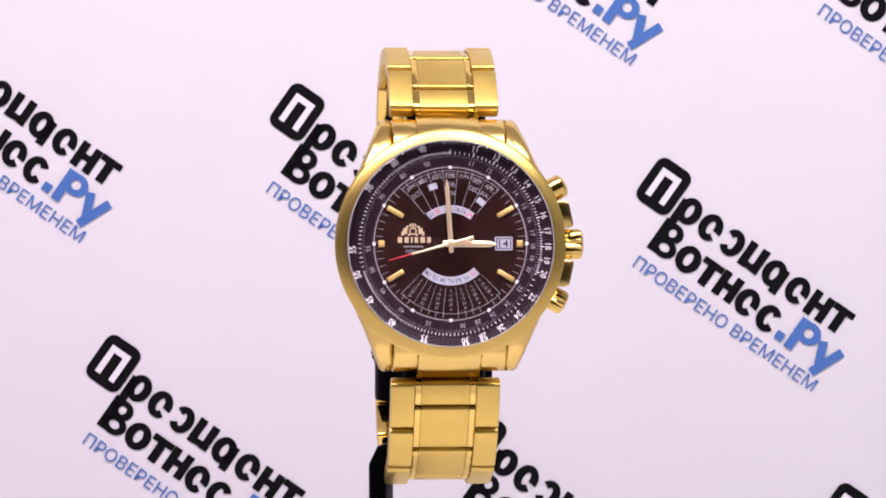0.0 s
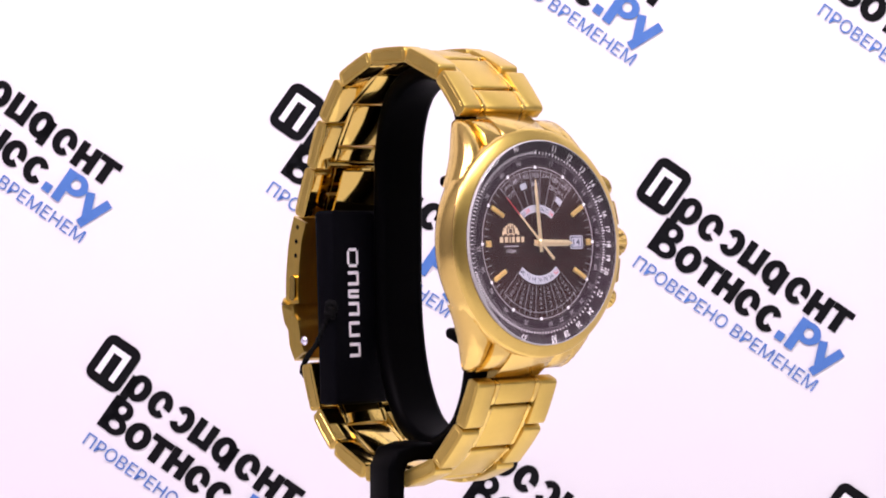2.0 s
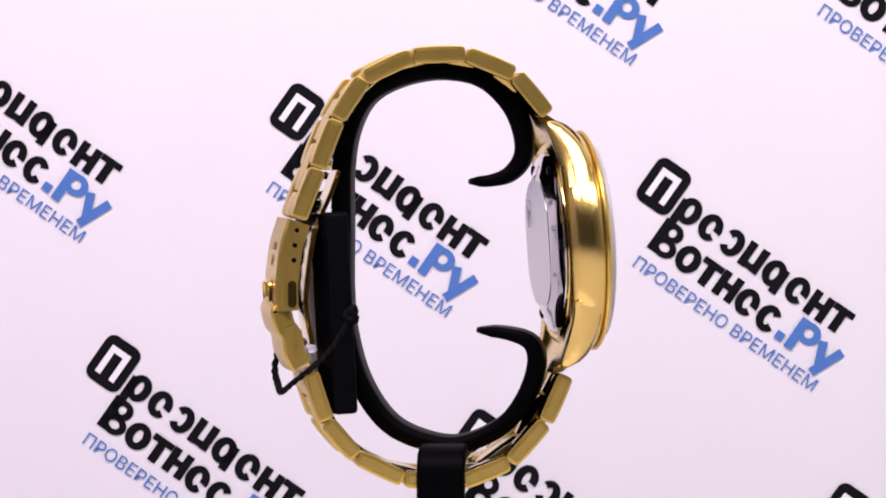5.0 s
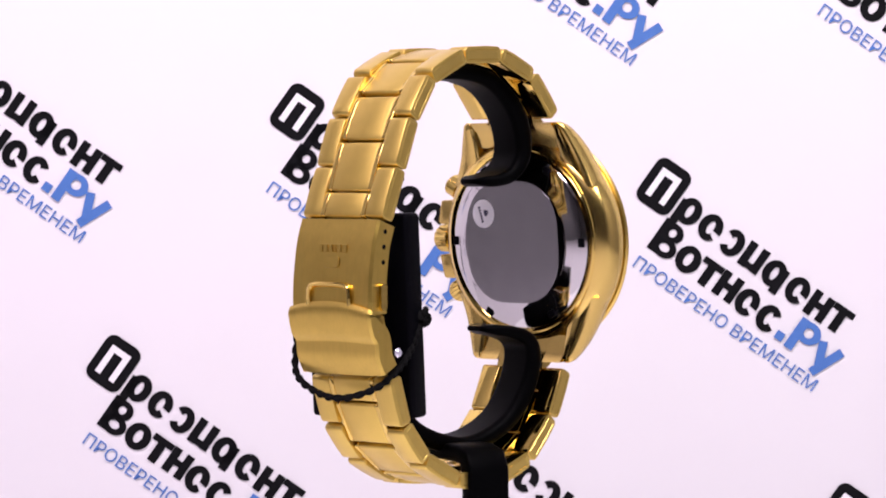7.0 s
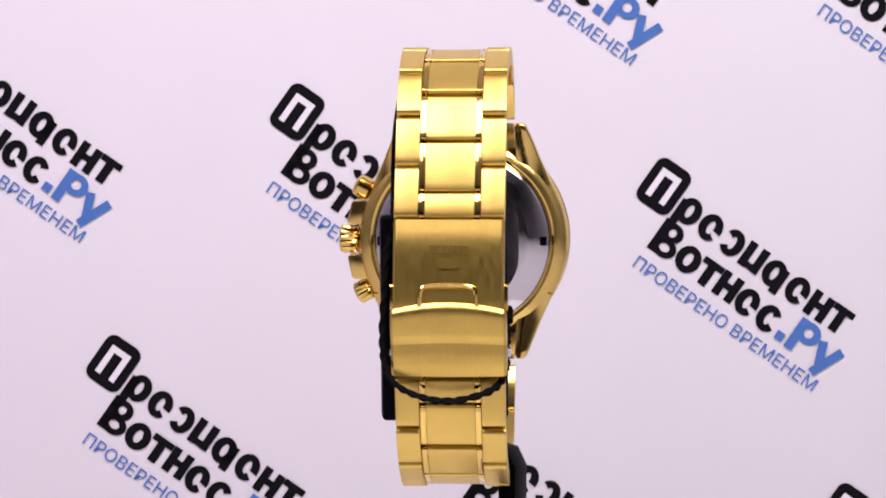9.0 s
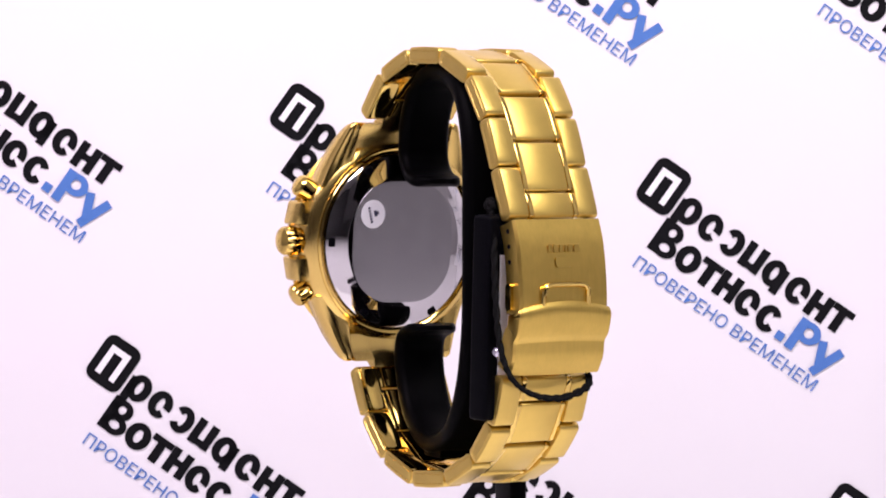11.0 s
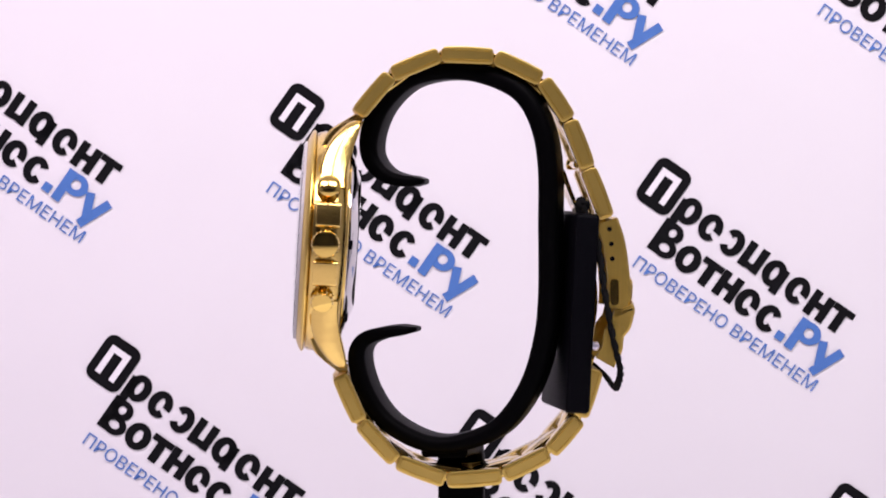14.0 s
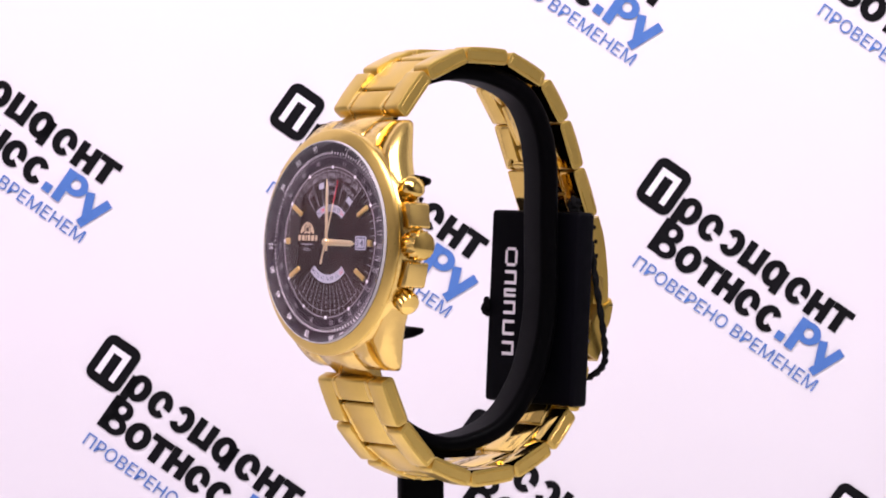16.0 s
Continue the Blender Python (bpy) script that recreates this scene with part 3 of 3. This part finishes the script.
def build_end_links(watch):
    for s in (-1, 1):
        for u0, u1, lift, mat in ((-11.1, -6.25, 0, gold_case), (-6.2, 6.2, 0.35, gold_case), (6.25, 11.1, 0, gold_case)):
            rows = []
            for v, w0, w1 in ((19.6, -6.3, -1.0), (21.2, -6.8, -1.6), (22.8, -7.6, -2.7), (24.2, -8.6, -4.4), (25.0 if not lift else 26.4, -9.4, -6.2 if not lift else -7.6)):
                b = 0.25
                w1 += lift
                rows.append([(u, s * v, w) for u, w in ((u0, w0), (u1, w0), (u1, w1 - b), (u1 - b, w1), (u0 + b, w1), (u0, w1 - b))])
            bm = bmesh.new()
            loft(bm, rows)
            part("end_link", bm, mat, watch, "", CASE)


# hinge lines of the bracelet (depth, height), from the upper lugs to the clasp and from the clasp to the lower lugs
TOP = [(-18.2, 27.2), (-11.5, 35.2), (-1.7, 39.2), (9.1, 38.8), (18.6, 34.3), (24.0, 26.2), (27.8, 16.4), (31.7, 6.2)]
LOW = [(29.4, -24.2), (26.2, -34.0), (20.2, -41.0), (10.8, -45.6), (-0.6, -46.4), (-10.5, -42.6), (-17.7, -34.7), (-21.9, -25.2)]
MID_X = -2.3


def link_pose(p, q, r=0.5):
    """The pose of a link lying from p to q: x across, y along, z outwards."""
    d = Vector((0, q[0] - p[0], q[1] - p[1]))
    along = d.normalized()
    out = Vector((1, 0, 0)).cross(along)
    m = Matrix((Vector((1, 0, 0)), along, out)).transposed().to_4x4()
    at = Vector((MID_X, p[0] + d.y * r, p[1] + d.z * r))
    return Matrix.Translation(at) @ m, d.length


def link_outline(length, thick, corner, sag):
    """The flank of a link (along, outwards): rounded ends and a slightly arched back."""
    out = []
    for x, y in rounded(length, thick, corner, 5):
        if y > 0:
            y -= sag * (2 * x / length) ** 2
        out.append((x, y))
    back = [(length * (0.5 - corner / length) * (1 - k / 4), thick / 2 - sag * (2 * (0.5 - corner / length) * (1 - k / 4)) ** 2) for k in range(1, 8)]
    return out[:6] + back + out[6:]


def link_body(width, length, thick, corner, sag, rim):
    bm = bmesh.new()
    shape = link_outline(length, thick, corner, sag)
    loft(bm, [[(x, y, z) for y, z in shape] for x in (-width / 2, width / 2)])
    bmesh.ops.recalc_face_normals(bm, faces=bm.faces)
    edges = [e for e in bm.edges if any(abs(f.normal.x) > 0.98 for f in e.link_faces)]
    bmesh.ops.bevel(bm, geom=edges, offset=rim, segments=2, profile=0.5, affect="EDGES")
    return bm


def side_link(length):
    """A rounded outer link, brushed on top, with polished inset flanks and inside."""
    bm = link_body(4.7, length, 3.5, 0.9, 0.2, 0.2)
    flanks = [f for f in bm.faces if abs(f.normal.x) > 0.98 and f.calc_area() > 5]
    bmesh.ops.inset_individual(bm, faces=flanks, thickness=0.5, depth=0.0)
    bmesh.ops.inset_individual(bm, faces=flanks, thickness=0.06, depth=-0.08)
    bmesh.ops.inset_individual(bm, faces=flanks, thickness=0.06, depth=0.08)
    for f in bm.faces:
        f.material_index = 1 if f.normal.z < -0.6 else 0
    return bm


def centre_link(length):
    """A brushed middle link with two raised polished rails."""
    bm = link_body(9.7, length, 2.9, 0.55, 0.22, 0.12)
    for f in bm.faces:
        f.material_index = 1 if f.normal.z < -0.6 else 0
    return bm, link_body(1.25, length, 3.0, 0.55, 0.22, 0.2)


def build_bracelet(watch):
    shared = {}
    for chain in (TOP, LOW):
        for k in range(7):
            m, length = link_pose(chain[k], chain[k + 1])
            key = ("side", round(length, 1))
            if key not in shared:
                shared[key] = mesh_of(side_link(length * 0.98), "side_link", gold_brushed)
                shared[key].materials.append(gold_polished)
            for s in (-1, 1):
                part("side_link", shared[key], None, watch, "", m @ Matrix.Translation((s * 8.5, 0, 0.55)))
        mids = [((a[0] + b[0]) / 2, (a[1] + b[1]) / 2) for a, b in zip(chain, chain[1:])]
        mids = [chain[0]] + mids + [chain[-1]]
        for a, b in zip(mids, mids[1:]):
            m, length = link_pose(a, b)
            key = ("mid", round(length, 1))
            if key not in shared:
                mid, rail = centre_link(length * 0.965)
                shared[key] = mesh_of(mid, "centre_link", gold_satin), mesh_of(rail, "polished_rail", gold_polished)
                shared[key][0].materials.append(gold_polished)
            piece = part("centre_link", shared[key][0], None, watch, "", m @ Matrix.Translation((0, 0, 0.75)))
            for s in (-1, 1):
                part("polished_rail", shared[key][1], None, piece, "narrow polished rail", Matrix.Translation((s * 5.47, 0, 0.03)))


def plate(bm, path, thick, half, lip=0.0, arch=0.0, crown=0.0):
    """A curved plate across the bracelet along (depth, height) points; lip: how far its rims turn inwards; arch: how far its upper edge rises in the middle."""
    sections = []
    top, foot = path[0][1], path[-1][1]
    for i, p in enumerate(path):
        a, b = path[max(0, i - 1)], path[min(len(path) - 1, i + 1)]
        d = Vector((0, b[0] - a[0], b[1] - a[1])).normalized()
        out = Vector((1, 0, 0)).cross(d) * (-1 if d.z > 0 else 1)
        c = Vector((MID_X, p[0], p[1]))
        rise = arch * max(0.0, (p[1] - foot) / (top - foot)) ** 1.5
        xs = [(half - 0.5) * (k / 4 - 1) for k in range(9)]
        prof = [(-half, -lip), (-half, -0.5)] + [(x, crown * (1 - (x / half) ** 2)) for x in xs] + [(half, -0.5), (half, -lip), (half - 0.8, -lip)]
        prof += [(x * (half - 0.8) / (half - 0.5), -thick) for x in xs[::-1]] + [(-half + 0.8, -lip)]
        sections.append([c + Vector((x, 0, rise * (1 - (x / half) ** 2))) + out * w for x, w in prof])
    return loft(bm, sections)


def build_clasp(watch):
    cover = [(34.3, 6.6), (35.8, 2.0), (36.7, -4.0), (37.0, -9.0), (36.8, -12.2)]
    bm = bmesh.new()
    plate(bm, smooth_path(cover, 4), 0.9, 10.8, 4.6)
    clasp = part("clasp", bm, gold_clasp, watch, "brushed gold folding clasp with push flap")
    bm = bmesh.new()
    flap = [(37.2, -11.0), (37.8, -12.4), (36.9, -16.0), (35.7, -17.6), (35.5, -18.4), (35.1, -21.0), (33.5, -24.0)]
    plate(bm, smooth_path(flap, 4), 0.9, 11.3, 4.2, arch=1.4, crown=0.3)
    part("safety_flap", bm, gold_clasp, clasp, "stepped safety flap")
    bm = bmesh.new()
    tube(bm, smooth_path([(MID_X - 5.6, 37.1, -11.4), (MID_X - 5.4, 37.4, -7.6), (MID_X - 4.2, 37.3, -6.4), (MID_X, 37.3, -6.2), (MID_X + 4.2, 37.3, -6.4), (MID_X + 5.4, 37.4, -7.6), (MID_X + 5.6, 37.1, -11.4)], 5), 0.55, 8)
    part("finger_rim", bm, gold_polished, clasp, "raised rim of the finger opening")
    bm = bmesh.new()
    block(bm, 9.6, 0.3, 4.4, (MID_X, 36.85, -9.2))
    part("finger_opening", bm, gold_clasp, clasp)
    for k in range(6):
        bm = bmesh.new()
        block(bm, (1.15, 1.05, 0.45, 0.95, 1.15, 0.95)[k], 0.16, 1.6, (MID_X - 4.2 + (0, 1.5, 2.65, 3.75, 5.15, 6.5)[k] + 0.9, 36.32, 0.9), bevel=0.06, seg=1)
        part("embossed_mark", bm, gold_clasp, clasp, "embossed maker's mark as a plain shape")
    bm = bmesh.new()
    prism(bm, [(x, y) for x, y in rounded(4.2, 2.0, 0.6, 4)], 0, 0.14)
    part("embossed_emblem", bm, gold_clasp, clasp, "embossed maker's emblem as a plain shape", Matrix.Translation((MID_X, 36.62, -1.9)) @ Matrix.Rotation(radians(-81), 4, "X"))
    for s in (-1, 1):
        # black discs stand in for the shade inside the clasp's pin holes
        for y, z in ((32.6, 4.2), (33.0, 1.2), (33.2, -1.8), (32.2, -16.0)):
            bm = bmesh.new()
            lathe(bm, [(0, 0.05), (0.45, 0.05), (0.5, 0)], 14)
            part("pin_hole_shade", bm, card_black, clasp, "small black disc as the shade in a pin hole", Matrix.Translation((MID_X + s * 10.82, y, z)) @ Matrix.Rotation(radians(90 * s), 4, "Y"))
        bm = bmesh.new()
        prism(bm, rounded(5.4, 1.7, 0.8, 5), 0, 0.7)
        part("side_button", bm, gold_polished, clasp, "oval release button", Matrix.Translation((MID_X + s * 10.8, 33.6, -8.6)) @ Matrix.Rotation(radians(90 * s), 4, "Y"))
        bm = bmesh.new()
        lathe(bm, [(0, 0.7), (0.6, 0.6), (0.95, 0.2), (0.95, 0)], 20)
        part("hinge_pin", bm, jewel, clasp, "bright steel hinge pin", Matrix.Translation((MID_X + s * 11.3, 29.6, -19.6)) @ Matrix.Rotation(radians(90 * s), 4, "Y"))
    bm = bmesh.new()
    blade = [(23.9, 16.2), (25.6, 11.5), (28.6, 4.5), (30.2, -4), (30.6, -12), (29.2, -20)]
    plate(bm, smooth_path(blade, 4), 0.9, 6.2, 0.9)
    part("folding_blade", bm, gold_polished, clasp, "polished curved folding blade inside")
    bm = bmesh.new()
    tube(bm, [(MID_X - 8.6, 26.4, 17.4), (MID_X + 6.5, 26.4, 17.4)], 0.8, 14)
    block(bm, 1.5, 2.3, 2.3, (MID_X - 8.6, 26.4, 17.4), bevel=0.6)
    part("blade_pin", bm, gold_polished, clasp, "gold hinge bar of the blade")
    bm = bmesh.new()
    lower = [(30.2, -22.0), (28.6, -27), (25.6, -33.5)]
    plate(bm, smooth_path(lower, 4), 0.8, 5.2, 0.8)
    part("folding_blade", bm, gold_polished, clasp, "polished curved folding blade inside")


def build_watch():
    watch = empty("wrist_watch", "gold-plated automatic wrist watch with brown calendar dial on a display stand", "wrist watch")
    build_case(watch)
    build_bracelet(watch)
    build_clasp(watch)
    return watch


# ---------------------------------------------------------------- the swing tag
TAG = Matrix.Translation((-0.8, 25.3, -12.7)) @ Matrix.Rotation(radians(8), 4, "Z") @ Matrix.Rotation(radians(0.8), 4, "Y") @ Matrix.Rotation(radians(-2.8), 4, "X")


def build_tag():
    tag = empty("swing_tag", "black card swing tag tied to the clasp by a black cord", "tag")
    bm = bmesh.new()
    block(bm, 25.0, 5.0, 40.6, bevel=0.9, seg=3)
    card = part("sleeve", bm, card_black, tag, "stiff black card sleeve", TAG)
    bm = bmesh.new()
    block(bm, 10.0, 0.2, 28.0, (4.4, 2.5, -1.5))
    part("paper_label", bm, sticker_white, card, "pale paper label on the sleeve")
    bm = bmesh.new()
    # maker's line as plain white shapes, running down the inner face
    x, y, z = -6.2, -2.53, 12.4
    def bar(dx, dz, w, h):
        block(bm, w, 0.08, h, (x + dx, y, z + dz))
    t = 0.62
    heights = (4.0, 3.6, 1.8, 3.4, 4.0, 3.6)
    at = 0.0
    for k, h in enumerate(heights):
        c = at - h / 2
        if k == 0:
            bar(0, c + h / 2 - t / 2, 2.4, t), bar(0, c - h / 2 + t / 2, 2.4, t), bar(-1.4, c, t, h - 1.2), bar(1.4, c, t, h - 1.2)
        else:
            bar(0, c + h * 0.32, 3.2, 0.7), bar(0, c - h * 0.32, 3.2, 0.7)
            bar(1.4 if k % 2 else -1.4, c, 0.6, h * 0.7)
        at -= h + 0.55
    part("tag_print", bm, print_white, card, "white maker's line of plain shapes")
    # cord: twisted loop round the clasp and a knot at the tag's edge
    loop = smooth_path([(-13.2, 21.6, -12.8), (-13.3, 23.6, -16.2), (-13.3, 26.0, -20.0), (-13.2, 29.6, -23.4), (-10.6, 33.4, -26.8), (-3, 34.6, -28.8), (4, 34.7, -27.8), (9.2, 34.8, -24.4), (10.8, 33.2, -18), (10.6, 31.4, -8), (10.0, 30.0, 2), (8.6, 27.4, 8.4)], 10)
    bm = bmesh.new()
    for phase in (0.0, 3.1416):
        strand = []
        for i, p in enumerate(loop):
            a = i * 0.9 + phase
            strand.append((p[0] + 0.3 * math.cos(a), p[1] + 0.3 * math.sin(a), p[2] + 0.3 * math.cos(a + 1.0)))
        tube(bm, strand, 0.5, 7)
    part("cord", bm, cord_black, tag, "twisted black cord", smooth=60)
    for at, r in (((-13.2, 21.6, -12.8), 1.4), ((8.6, 27.0, 9.0), 1.2)):
        bm = bmesh.new()
        turns = [k * 0.25 for k in range(76)]
        tube(bm, [(at[0] + 0.45 * r * math.sin(3 * a), at[1] + (0.55 + 0.3 * math.cos(3 * a)) * r * math.cos(2 * a), at[2] + (0.8 + 0.4 * math.cos(3 * a)) * r * math.sin(2 * a)) for a in turns], 0.62, 7)
        part("knot", bm, cord_black, tag, "knotted end of the cord", smooth=60)
    return tag


stand = build_stand()
watch = build_watch()
tag = build_tag()


# ---------------------------------------------------------------- what moves
def turned(t):
    """The turntable's angle at a time."""
    k = max(i for i in range(len(RIPPLE) - 1) if RIPPLE[i][0] <= t)
    (t0, a0), (t1, a1) = RIPPLE[k], RIPPLE[k + 1]
    u = (t - t0) / (t1 - t0)
    return TURN_0 + TURN_RATE * t + a0 + (a1 - a0) * u * u * (3 - 2 * u)


def motions():
    times = [k / 10 for k in range(161)]
    for thing in (turntable, stand, watch, tag):
        walk(thing, [(t, pose(AXIS_M, 0, 0, 0, 0, turned(t))) for t in times])
    hand = next(o for o in watch.children if o.name.startswith("seconds_hand"))
    walk(hand, [(t, metres(CASE @ Matrix.Rotation(-radians(SECOND_0 + SECOND_RATE * t), 4, "Z"))) for t in times])


motions()
